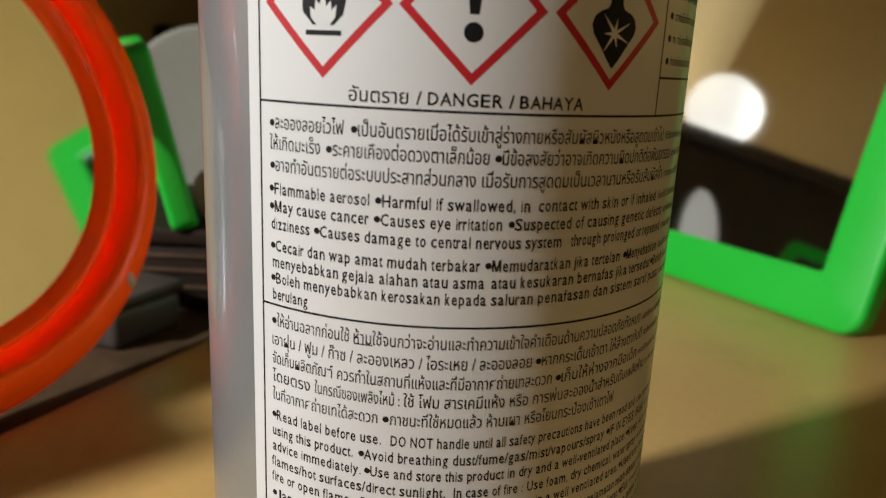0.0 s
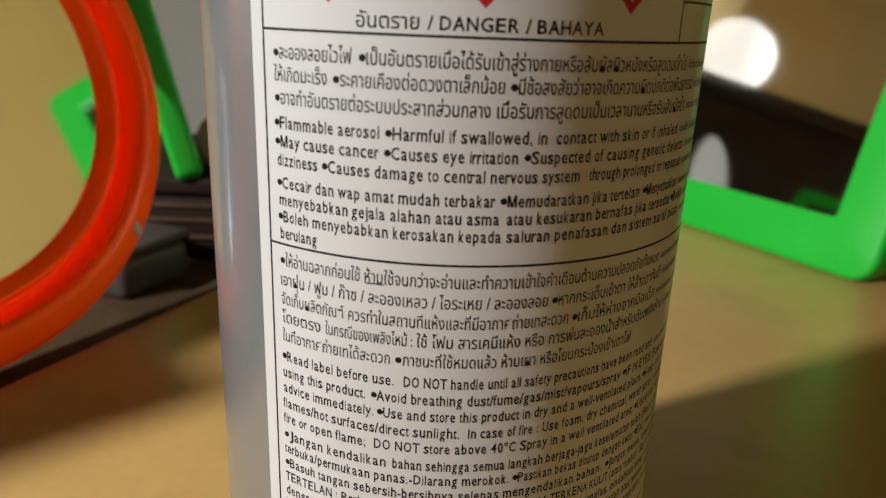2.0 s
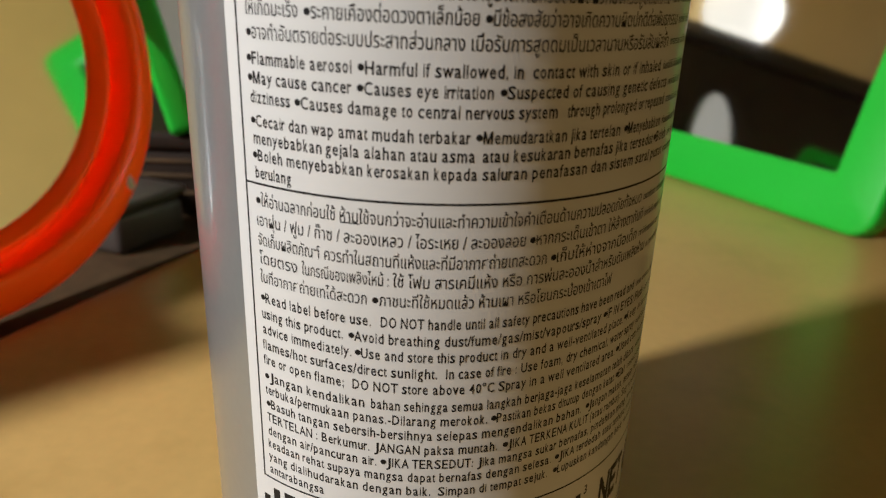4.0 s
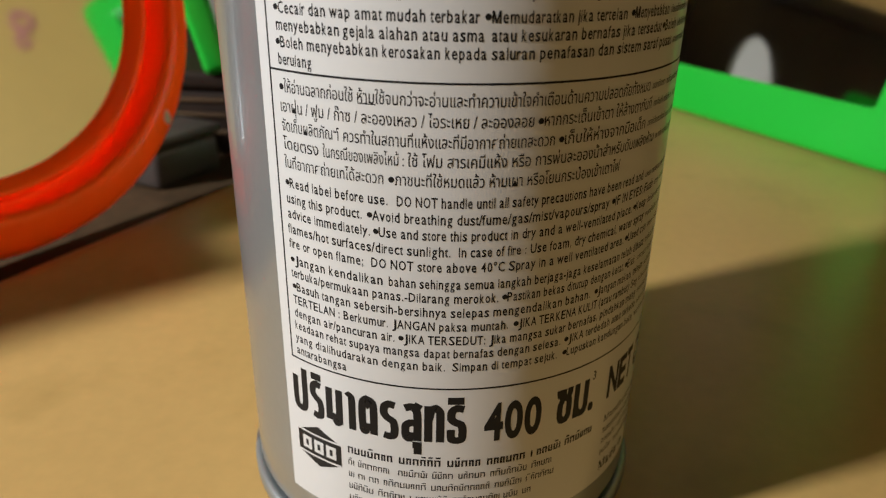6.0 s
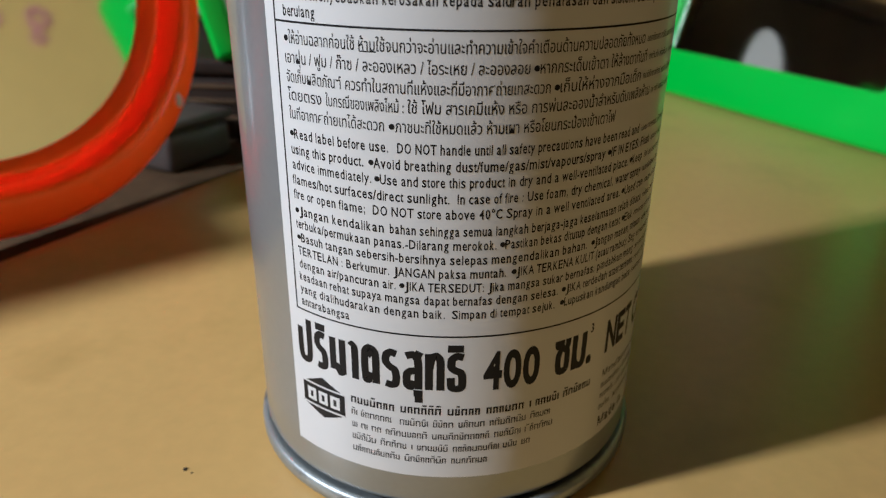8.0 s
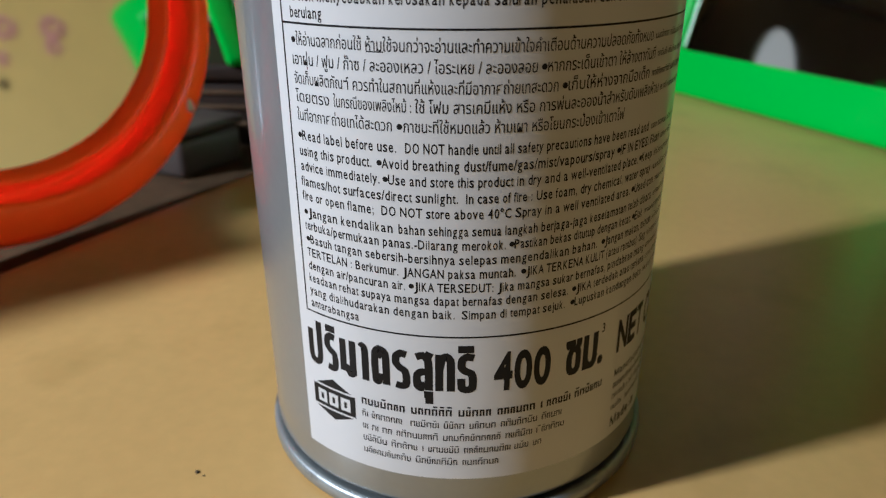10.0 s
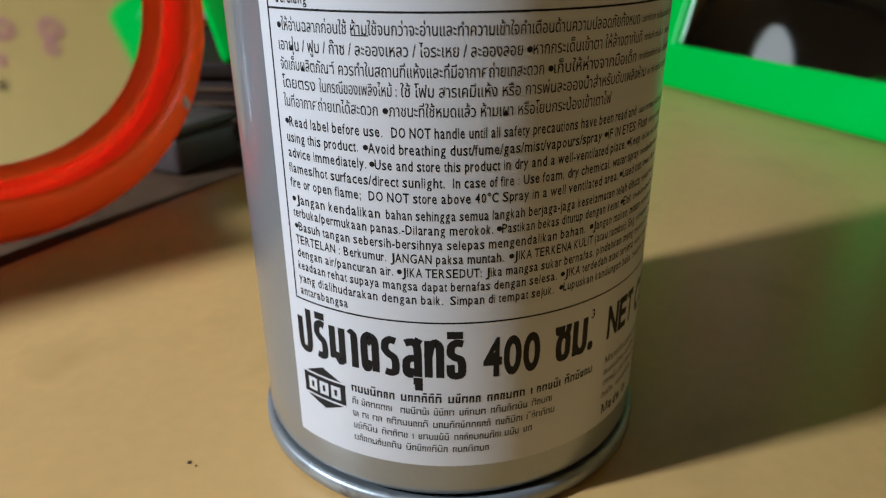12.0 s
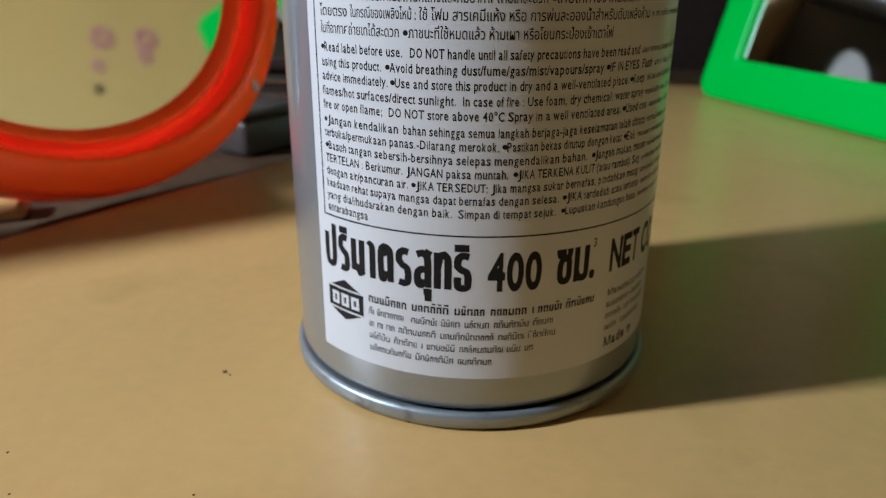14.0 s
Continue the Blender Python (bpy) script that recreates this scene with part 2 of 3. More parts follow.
# ---- the spray can ----
R = 0.0325
can = thing("spray_can", "silver aerosol can with white warning label on a mustard board", "spray can")
part("body", lathe_bm([(0.0312, 0.0028), (0.0317, 0.0034), (0.0322, 0.0039), (0.0325, 0.0048), (R, 0.012), (R, 0.158), (0.0318, 0.1605), (0.030, 0.162)], 160), tin_mat, can)
part("bottom_rim", lathe_bm([(0.0, 0.004), (0.025, 0.004), (0.0296, 0.0012), (0.0308, 0.0), (0.0322, 0.0), (0.0330, 0.0003), (0.0334, 0.0009), (0.03345, 0.0022), (0.0333, 0.0027), (0.0329, 0.0031), (0.0324, 0.0031), (0.0318, 0.0027), (0.0308, 0.0024)], 160), seam_mat, can, "dull tinplate seam with small rust specks")
part("top_rim", lathe_bm([(0.030, 0.161), (0.0322, 0.1612), (0.0330, 0.1622), (0.0330, 0.1642), (0.0320, 0.1652), (0.0300, 0.1645), (0.024, 0.172), (0.016, 0.177), (0.0, 0.178)], 96), seam_mat, can)
part("cap", lathe_bm([(0.0, 0.200), (0.022, 0.200), (0.0255, 0.198), (0.0265, 0.194), (0.0268, 0.170), (0.0258, 0.169)], 96), white_mat, can)

MM = 0.001


def on_can(a, z, lift):
    """A place on the can's side: a mm round it from the front, z mm up, lift mm off it."""
    r = R + lift * MM
    th = a * MM / R
    return Vector((r * math.sin(th), -r * math.cos(th), z * MM))


def wrap_bm(bm, lift):
    for v in bm.verts:
        v.co = on_can(v.co.x, v.co.y, lift)
    return bm


def slice_bm(bm, step=1.5):
    """Cuts a flat mesh in millimetres into upright strips, so that it bends well."""
    xs = [v.co.x for v in bm.verts]
    x = min(xs) + step
    while x < max(xs):
        geom = list(bm.verts) + list(bm.edges) + list(bm.faces)
        bmesh.ops.bisect_plane(bm, geom=geom, plane_co=(x, 0, 0), plane_no=(1, 0, 0))
        x += step
    return bm


def quad_bm(pts):
    bm = bmesh.new()
    bm.faces.new([bm.verts.new((x, y, 0)) for x, y in pts])
    return bm


def blob_bm(cx, cz, r):
    return quad_bm([(cx + r * math.cos(i * math.pi / 8), cz + r * math.sin(i * math.pi / 8)) for i in range(16)])


def bar_bm(a0, a1, z0, z1):
    return quad_bm([(a0, z0), (a1, z0), (a1, z1), (a0, z1)])


LABEL_L, LABEL_R, LABEL_B, LABEL_T = -22.6, 74.0, 9.2, 140.0


def label_bm():
    bm = bmesh.new()
    n = 200
    cols = []
    for i in range(n + 1):
        a = LABEL_L + (LABEL_R - LABEL_L) * i / n
        cols.append([bm.verts.new(on_can(a, z, 0.03)) for z in (LABEL_B, 60, LABEL_T)])
    for p, q in zip(cols, cols[1:]):
        for k in range(2):
            bm.faces.new((p[k], q[k], q[k + 1], p[k + 1]))
    return bm


label = part("label", label_bm(), paper_mat, can, "white printed warning label with black text")
INK = 0.045


def ink(name, bm, mat=ink_mat, cut=1.5, lift=INK):
    return part(name, wrap_bm(slice_bm(bm, cut), lift), mat, label)


# frame lines of the warning panel
for n, (a0, a1, z0, z1) in {"rule": (-20.7, 60, 93.75, 94.0), "rule_b": (-20.7, 60, 71.3, 71.55), "rule_c": (-20.7, 60, 32.5, 32.75), "frame_line": (-20.85, -20.6, 32.5, 140), "frame_line_b": (26.6, 26.85, 93.9, 140), "rule_d": (26.8, 60, 97.9, 98.15)}.items():
    ink(n.split("_")[0] + "_line", bar_bm(a0, a1, z0, z1))

# words: text, left edge, right edge, height of the middle, height of capitals (mm)
LINES = [
    ("อันตราย", -9.50, -3.40, 95.1, 1.5),
    ("/ DANGER / BAHAYA", -2.60, 14.85, 95.08, 1.40),
    ("•ละอองลอยไวไฟ", -19.30, -9.96, 91.7, 1.5),
    ("•เป็นอันตรายเมื่อได้รับเข้าสู่ร่างกายหรือสัมผัสผิวหนังหรือสูดดมเข้าไป", -9.22, 29.50, 91.7, 1.5),
    ("ให้เกิดมะเร็ง", -19.30, -12.65, 89.5, 1.5),
    ("•ระคายเคืองต่อดวงตาเล็กน้อย", -11.99, 4.91, 89.5, 1.5),
    ("•มีข้อสงสัยว่าอาจเกิดความผิดปกติต่อพันธุกรรม", 5.49, 32.50, 89.5, 1.5),
    ("•อาจทำอันตรายต่อระบบประสาทส่วนกลาง", -19.30, 3.66, 87.2, 1.5),
    ("เมื่อรับการสูดดมเป็นเวลานานหรือรับสัมผัสซ้ำ", 4.30, 30.50, 87.2, 1.5),
    ("•Flammable aerosol", -19.30, -7.02, 84.65, 1.4),
    ("•Harmful if swallowed, in  contact with skin or if inhaled", -6.36, 29.40, 84.65, 1.4),
    ("•May cause cancer", -19.30, -7.10, 82.7, 1.4),
    ("•Causes eye irritation", -6.43, 6.77, 82.7, 1.4),
    ("•Suspected of causing genetic defects", 7.50, 31.80, 82.7, 1.4),
    ("dizziness", -19.30, -13.87, 80.75, 1.4),
    ("•Causes damage to central nervous system", -13.23, 13.74, 80.75, 1.4),
    ("through prolonged or repeated", 14.83, 31.80, 80.75, 1.4),
    ("•Cecair dan wap amat mudah terbakar", -19.20, 4.65, 78.3, 1.4),
    ("•Memudaratkan jika tertelan", 5.31, 22.64, 78.3, 1.4),
    ("•Menyebabkan", 23.38, 31.50, 78.3, 1.4),
    ("menyebabkan", -19.20, -10.34, 76.45, 1.4),
    ("gejala alahan atau asma", -10.08, 5.24, 76.45, 1.4),
    ("atau kesukaran bernafas jika tersedut •Boleh", 5.85, 34.50, 76.45, 1.4),
    ("•Boleh menyebabkan", -19.20, -5.99, 74.6, 1.4),
    ("kerosakan kepada", -5.63, 5.54, 74.6, 1.4),
    ("saluran penafasan dan sistem saraf pusat", 5.96, 33.50, 74.6, 1.4),
    ("berulang", -19.20, -14.10, 72.7, 1.4),
    ("•ให้อ่านฉลากก่อนใช้", -19.30, -9.06, 69.6, 1.45),
    ("ห้ามใช้จนกว่าจะอ่านและทำความเข้าใจคำเตือนด้านความปลอดภัยทั้งหมด", -8.54, 29.00, 69.6, 1.45),
    ("เอาฝุ่น / ฟูม / ก๊าซ / ละอองเหลว / ไอระเหย / ละอองลอย", -19.30, 11.21, 67.3, 1.45),
    ("•หากกระเด็นเข้าตา ให้ล้างตาทันที", 11.69, 30.00, 67.3, 1.45),
    ("จัดเก็บผลิตภัณฑ์", -19.30, -10.96, 65.0, 1.45),
    ("ควรทำในสถานที่แห้งและที่มีอากาศถ่ายเทสะดวก", -10.41, 13.92, 65.0, 1.45),
    ("•เก็บให้ห่างจากมือเด็ก", 14.44, 29.00, 65.0, 1.45),
    ("โดยตรง", -19.30, -13.84, 62.8, 1.45),
    ("ในกรณีของเพลิงไหม้ :", -13.24, -3.26, 62.8, 1.45),
    ("ใช้ โฟม สารเคมีแห้ง หรือ การพ่นละอองน้ำสำหรับดับเพลิงห้าม", -2.83, 32.00, 62.8, 1.45),
    ("ในที่อากาศถ่ายเทได้สะดวก", -19.30, -5.65, 60.5, 1.45),
    ("•ภาชนะที่ใช้หมดแล้ว ห้ามเผา หรือโยนกระป๋องเข้าเตาไฟ", -5.08, 24.40, 60.5, 1.45),
    ("•Read label before use.", -19.30, -5.08, 57.95, 1.4),
    ("DO NOT handle until all safety precautions have been read and", -4.18, 30.50, 57.95, 1.4),
    ("using this product.", -19.50, -8.30, 55.9, 1.4),
    ("•Avoid breathing dust/fume/gas/mist/vapours/spray", -7.60, 23.30, 55.9, 1.4),
    ("•IF IN EYES: Flush", 23.90, 34.40, 55.9, 1.4),
    ("advice immediately.", -19.50, -7.32, 53.9, 1.4),
    ("•Use and store this product in dry and a well-ventilated place. •Keep", -6.88, 32.50, 53.9, 1.4),
    ("flames/hot surfaces/direct sunlight.", -19.60, 2.31, 51.85, 1.4),
    ("In case of fire : Use foam, dry chemical, water spray", 3.06, 32.50, 51.85, 1.4),
    ("fire or open flame;", -19.60, -8.27, 49.85, 1.4),
    ("DO NOT store above 40°C", -7.44, 8.84, 49.85, 1.4),
    ("Spray in a well ventilated area. •Used con", 9.20, 34.00, 49.85, 1.4),
    ("•Jangan kendalikan", -19.40, -5.85, 47.6, 1.4),
    ("bahan sehingga semua langkah berjaga-jaga keselamatan telah dibaca", -5.26, 34.00, 47.6, 1.4),
    ("terbuka/permukaan panas.-Dilarang merokok.", -19.60, 8.31, 45.7, 1.4),
    ("•Pastikan bekas ditutup dengan ketat. •Elak", 8.82, 31.50, 45.7, 1.4),
    ("•Basuh tangan sebersih-bersihnya selepas mengendalikan bahan.", -19.40, 21.72, 43.75, 1.4),
    ("•Jangan makan, minum", 22.56, 35.00, 43.75, 1.4),
    ("TERTELAN : Berkumur. JANGAN paksa muntah.", -19.60, 9.75, 41.8, 1.4),
    ("•JIKA TERKENA KULIT (atau rambut): Seg", 10.51, 33.50, 41.8, 1.4),
    ("dengan air/pancuran air.", -19.60, -4.42, 39.85, 1.4),
    ("•JIKA TERSEDUT: Jika mangsa sukar bernafas, pindahkan mang", -3.89, 33.50, 39.85, 1.4),
    ("keadaan rehat supaya mangsa dapat bernafas dengan selesa.", -19.70, 17.45, 37.95, 1.4),
    ("•JIKA terdedah atau terkena", 18.09, 34.00, 37.95, 1.4),
    ("yang dialihudarakan dengan baik.", -19.70, 1.99, 36.0, 1.4),
    ("Simpan di tempat sejuk.", 2.72, 17.09, 36.0, 1.4),
    ("•Lupuskan kandungan beka", 18.00, 33.50, 36.0, 1.4),
    ("antarabangsa", -19.70, -11.20, 34.1, 1.4),
    ("400", 7.10, 15.50, 26.9, 5.8),
    ("ซม.", 17.70, 24.60, 27.7, 7.2),
    ("ซม.", 18.02, 24.92, 27.7, 7.2),
    ("3", 24.20, 25.00, 30.1, 1.6),
    ("NET CO", 28.20, 44.50, 26.9, 5.3),
    ("Manufactured by", 28.40, 42.00, 20.7, 1.4),
    ("Made in", 28.60, 37.50, 11.6, 1.8),
]


def text_mesh(strings, bold, steps=2):
    """Flat meshes of some strings in the built-in font, one em high."""
    obs = []
    for q in strings:
        cu = bpy.data.curves.new("tmp_text", "FONT")
        cu.body, cu.size, cu.resolution_u, cu.fill_mode, cu.offset = q, 1.0, steps, "FRONT", bold
        obs.append(new("tmp_text", cu))
    dg = bpy.context.evaluated_depsgraph_get()
    dg.update()
    made = {}
    for q, ob in zip(strings, obs):
        me = bpy.data.meshes.new_from_object(ob.evaluated_get(dg))
        made[q] = ([v.co.copy() for v in me.vertices], [tuple(p.vertices) for p in me.polygons])
        bpy.data.meshes.remove(me)
        bpy.data.objects.remove(ob)
    return made


# advance widths of a plain grotesque, in thousandths of its size
ADVANCE = {}
for width, chars in {222: "ijl", 278: " !,./:;ftI", 333: "()-r", 350: "•", 400: "°", 500: "ckszvxyJ", 556: "abdeghnopquL0123456789", 611: "FTZ", 667: "ABEKPSVXY", 722: "CDHNRUw", 778: "GOQ", 833: "mM", 944: "W"}.items():
    for ch in chars:
        ADVANCE[ch] = width
BEARING = {ch: b for b, chars in {12: "AVWXYTvwxyftrj", 88: "., :;I!", -10: "/", 40: "-°()sczSZ7J"}.items() for ch in chars}


def bullet_into(bm, x, y, rx, ry):
    bm.faces.new([bm.verts.new((x + rx * math.cos(i * math.pi / 7), y + ry * math.sin(i * math.pi / 7), 0)) for i in range(14)])


def set_latin(bm, text, a0, a1, base, h, glyphs):
    """Letter by letter, with even sidebearings and a tall x-height."""
    total = sum(ADVANCE.get(c, 556) for c in text)
    k = (a1 - a0) / total
    cap = max(v.y for v in glyphs["H"][0])
    xh = max(v.y for v in glyphs["x"][0])
    asc = max(v.y for v in glyphs["d"][0])
    at = 0
    for c in text:
        w = ADVANCE.get(c, 556)
        if c == "•":
            bullet_into(bm, a0 + (at + 140) * k, base + 0.50 * h, 0.28 * h, 0.28 * h)
        elif c == "M":
            x0, x1, t = a0 + (at + 70) * k, a0 + (at + w - 70) * k, 0.15 * h
            xm, top = (x0 + x1) / 2, base + h
            for pts in (((x0, base), (x0 + t, base), (x0 + t, top), (x0, top)), ((x1 - t, base), (x1, base), (x1, top), (x1 - t, top)), ((xm - t / 2, base), (xm + t / 2, base), (x0 + 1.25 * t, top), (x0, top)), ((xm - t / 2, base), (xm + t / 2, base), (x1, top), (x1 - 1.25 * t, top))):
                bm.faces.new([bm.verts.new((x, y, 0)) for x, y in pts])
        elif c != " ":
            verts, faces = glyphs[c]
            lo, hi = min(v.x for v in verts), max(v.x for v in verts)
            sb = BEARING.get(c, 66) if h < 2 else 24
            x0, x1 = a0 + (at + sb) * k, a0 + (at + w - sb) * k
            out = []
            for v in verts:
                y = v.y / cap
                if c.islower():
                    y = v.y / xh * 0.735 if v.y < xh else 0.735 + (v.y - xh) / (asc - xh) * 0.275
                    y = max(y, -0.29)
                out.append(bm.verts.new((x0 + (v.x - lo) / max(hi - lo, 1e-5) * (x1 - x0), base + y * h, 0)))
            for f in faces:
                bm.faces.new([out[i] for i in f])
        at += w


def set_words():
    """Sets every line of words and bends it round the can."""
    latin = [r for r in LINES if all(ord(c) < 0x300 or c == "•" for c in r[0])]
    fine = text_mesh(sorted({c for r in latin if r[4] <= 1.7 for c in r[0] if c not in " •"} | set("Hxd")), 0.014)
    bold = text_mesh(sorted({c for r in latin if r[4] > 1.7 for c in r[0] if c != " "} | set("Hxd")), 0.034, 5)
    thai = [r for r in LINES if r not in latin]
    small = text_mesh(sorted({r[0].lstrip("•") for r in thai if r[4] < 5}), 0.005)
    large = text_mesh(sorted({r[0] for r in thai if r[4] >= 5}), 0.018)
    cap = max(v.y for v in fine["H"][0])
    for row in LINES:
        s, a0, a1, zm, h = row
        bm = bmesh.new()
        if row in latin:
            set_latin(bm, s, a0, a1, zm - h * 0.45, h * (0.89 if h <= 1.7 else 1.0), fine if h <= 1.7 else bold)
        else:
            if s.startswith("•"):
                bullet_into(bm, a0 + 0.36, zm - 0.06, 0.36, 0.36)
                s, a0 = s[1:], a0 + 0.78
            verts, faces = (small if h < 5 else large)[s]
            lo, hi = min(v.x for v in verts), max(v.x for v in verts)
            out = [bm.verts.new((a0 + (v.x - lo) / (hi - lo) * (a1 - a0), zm + v.y * 0.93 * h / cap - h * 0.45, 0)) for v in verts]
            for f in faces:
                bm.faces.new([out[i] for i in f])
        if h > 1.7:
            slice_bm(bm, 1.2)
        part("text_line", wrap_bm(bm, INK + (0.004 if h <= 1.7 else 0)), ink_mat, label, smooth=False)


set_words()


# the big volume line, in plain bold strokes: outlines in a cell one wide and one high
GLYPHS = {
    "po": [[(0.1, 0.95), (0.1, 0.3), (0.22, 0.1), (0.5, 0.06), (0.78, 0.1), (0.9, 0.3), (0.9, 1.22)]],
    "ro": [[(0.92, 0.92), (0.5, 0.95), (0.16, 0.86), (0.12, 0.68), (0.4, 0.56), (0.78, 0.48), (0.9, 0.3), (0.84, 0.1), (0.5, 0.05), (0.1, 0.08)]],
    "i": [[(0.0, 1.15), (1.0, 1.15)]],
    "mo": [[(0.12, 1.0), (0.12, 0.1)], [(0.88, 1.0), (0.88, 0.04)], [(0.14, 0.2), (0.42, 0.22), (0.66, 0.06), (0.88, 0.1)]],
    "aa": [[(0.1, 0.9), (0.4, 0.95), (0.75, 0.9), (0.85, 0.75), (0.85, 0.0)]],
    "to": [[(0.42, 0.3), (0.36, 0.08), (0.18, 0.1), (0.12, 0.5), (0.16, 0.84), (0.36, 0.95), (0.5, 0.84), (0.64, 0.95), (0.84, 0.88), (0.9, 0.7), (0.9, 0.0)]],
    "so": [[(0.08, 0.9), (0.5, 0.95), (0.8, 0.84), (0.86, 0.6), (0.86, 0.0)], [(0.84, 0.5), (0.4, 0.5), (0.14, 0.4), (0.14, 0.12), (0.36, 0.06), (0.46, 0.24)], [(0.78, 0.9), (0.96, 1.04)]],
    "u": [[(0.55, -0.12), (0.88, -0.12), (0.88, -0.38)]],
    "tho": [[(0.12, 1.0), (0.12, 0.0)], [(0.14, 0.6), (0.3, 0.88), (0.6, 0.95), (0.85, 0.84), (0.88, 0.6), (0.88, 0.0)]],
    "tto": [[(0.96, 0.92), (0.5, 0.95), (0.16, 0.86), (0.12, 0.66), (0.4, 0.56), (0.78, 0.5), (0.9, 0.34), (0.86, 0.1), (0.5, 0.05), (0.14, 0.1), (0.1, 0.36)]],
}


def stroke_bm(path, width):
    """A band of even width along a path, with mitred bends."""
    bm = bmesh.new()
    pts = [Vector((x, y)) for x, y in path]
    if len(pts) > 3:
        ext = [pts[0], *pts, pts[-1]]
        fine = [pts[0]]
        for p0, p1, p2, p3 in zip(ext, ext[1:], ext[2:], ext[3:]):
            for k in (0.25, 0.5, 0.75, 1.0):
                q = 0.5 * (2 * p1 + (p2 - p0) * k + (2 * p0 - 5 * p1 + 4 * p2 - p3) * k * k + (3 * p1 - p0 - 3 * p2 + p3) * k ** 3)
                fine.append(0.3 * (p1 + (p2 - p1) * k) + 0.7 * q)
        pts = fine
    rows = []
    for i, p in enumerate(pts):
        d0 = (p - pts[i - 1]).normalized() if i else (pts[1] - p).normalized()
        d1 = (pts[i + 1] - p).normalized() if i < len(pts) - 1 else d0
        t = (d0 + d1).normalized()
        n = Vector((-t.y, t.x)) * (width / 2 / max(0.6, t.dot(d0)))
        rows.append((bm.verts.new((p.x + n.x, p.y + n.y, 0)), bm.verts.new((p.x - n.x, p.y - n.y, 0))))
    for a, b in zip(rows, rows[1:]):
        bm.faces.new((a[0], a[1], b[1], b[0]))
    return bm


def headline(cells, z0, h, width):
    for i, (glyph, a0, a1) in enumerate(cells):
        for path in GLYPHS[glyph]:
            pts = [(a0 + width / 2 + (x - 0.1) / 0.8 * (a1 - a0 - width), z0 + y * h) for x, y in path]
            ink("headline_stroke", stroke_bm(pts, width), cut=0.9, lift=INK + 0.002 * (i % 3))


HEAD = [("po", -21.0, -18.1), ("ro", -17.7, -15.2), ("i", -17.7, -15.2), ("mo", -14.9, -12.1), ("aa", -11.9, -10.1), ("to", -9.8, -7.0), ("ro", -6.7, -4.1), ("so", -3.8, -0.95), ("u", -3.8, -0.95), ("tho", -0.75, 2.0), ("tto", 2.25, 4.9), ("i", 2.0, 4.8)]
headline(HEAD, 24.2, 5.75, 1.1)

def bar_line(a0, a1, zm, h, seed, weight=0.11):
    """A line of print too small to read: plain stems and bars of letter size, in words."""
    rng = random.Random(seed)
    bm = bmesh.new()

    def bar(x0, x1, y0, y1):
        bm.faces.new([bm.verts.new((x, y, 0)) for x, y in ((x0, y0), (x1, y0), (x1, y1), (x0, y1))])
    a, left = a0, rng.randint(5, 13)
    t = weight * h
    lo, hi = zm - 0.42 * h, zm + 0.22 * h
    while a < a1 - 0.4 * h:
        w = rng.uniform(0.36, 0.50) * h
        bar(a, a + t, lo, hi)
        if rng.random() < 0.95:
            bar(a + w - t, a + w, lo, hi)
            top = rng.random() < 0.6
            bar(a + t, a + w - t, hi - t if top else lo, hi if top else lo + t)
        if rng.random() < 0.3:
            bar(a + 0.1 * h, a + w, hi + 0.14 * h, hi + 0.14 * h + t)
        a += w + 0.12 * h
        left -= 1
        if left == 0:
            a += 0.42 * h
            left = rng.randint(5, 13)
    return part("fine_print", wrap_bm(bm, INK), ink_mat, label, smooth=False)


# unreadable ends of the lines, the narrow panel, and the maker's lines
for s, a0, a1, zm, h in LINES:
    if 28 < a1 < 40 and h < 1.7 and zm > 33:
        bar_line(a1 + 0.7, 46.0, zm - 0.1, 1.0, int(zm * 10))
for i, z in enumerate((99.9, 102.3, 104.7, 107.1)):
    ink("bullet", blob_bm(28.1, z, 0.4))
    bar_line(29.0, 42.0, z, 1.15, 900 + i)
for i, (a0, a1, z, h) in enumerate(((-11.6, 25.4, 20.8, 1.35), (-11.6, 18.9, 18.6, 1.1), (-11.6, 18.9, 16.5, 1.1), (-11.6, 15.1, 14.4, 1.1), (-11.6, 8.5, 12.3, 1.1), (28.5, 41, 18.6, 1.1), (28.5, 42, 16.6, 1.1), (28.5, 40, 14.5, 1.1))):
    bar_line(a0, a1, z, h * 1.25, 700 + i, 0.15 if i == 0 else 0.115)

# the maker's sign: a plain black hexagon with pale stripes
ink("maker_sign", quad_bm([(-20.6, 20.6), (-20.6, 17.0), (-16.6, 15.4), (-12.7, 17.0), (-12.7, 20.6), (-16.6, 22.4)]), cut=1.0)
for z in (20.75, 17.0):
    ink("sign_stripe", bar_bm(-20.5, -12.8, z - 0.15, z + 0.15), paper_mat, lift=INK + 0.014)
for a in (-19.7, -17.5, -15.3):
    ink("sign_bar", bar_bm(a, a + 1.7, 17.75, 19.9), paper_mat, lift=INK + 0.014)
    ink("sign_notch", bar_bm(a + 0.6, a + 1.1, 18.3, 19.35), ink_mat, lift=INK + 0.022)


# hazard diamonds with plain pictograms
def diamond(cx):
    cz, r, w = 103.75, 7.25, 0.8
    for sx, sz in ((1, 1), (1, -1), (-1, 1), (-1, -1)):
        k = w * 1.414 / 2
        pts = [(cx + sx * (r + 0), cz), (cx, cz + sz * r), (cx, cz + sz * (r - 2 * k)), (cx + sx * (r - 2 * k), cz)]
        ink("diamond_edge", quad_bm(pts), red_mat, cut=1.2)


for cx in (-12.4, 2.65, 18.0):
    diamond(cx)


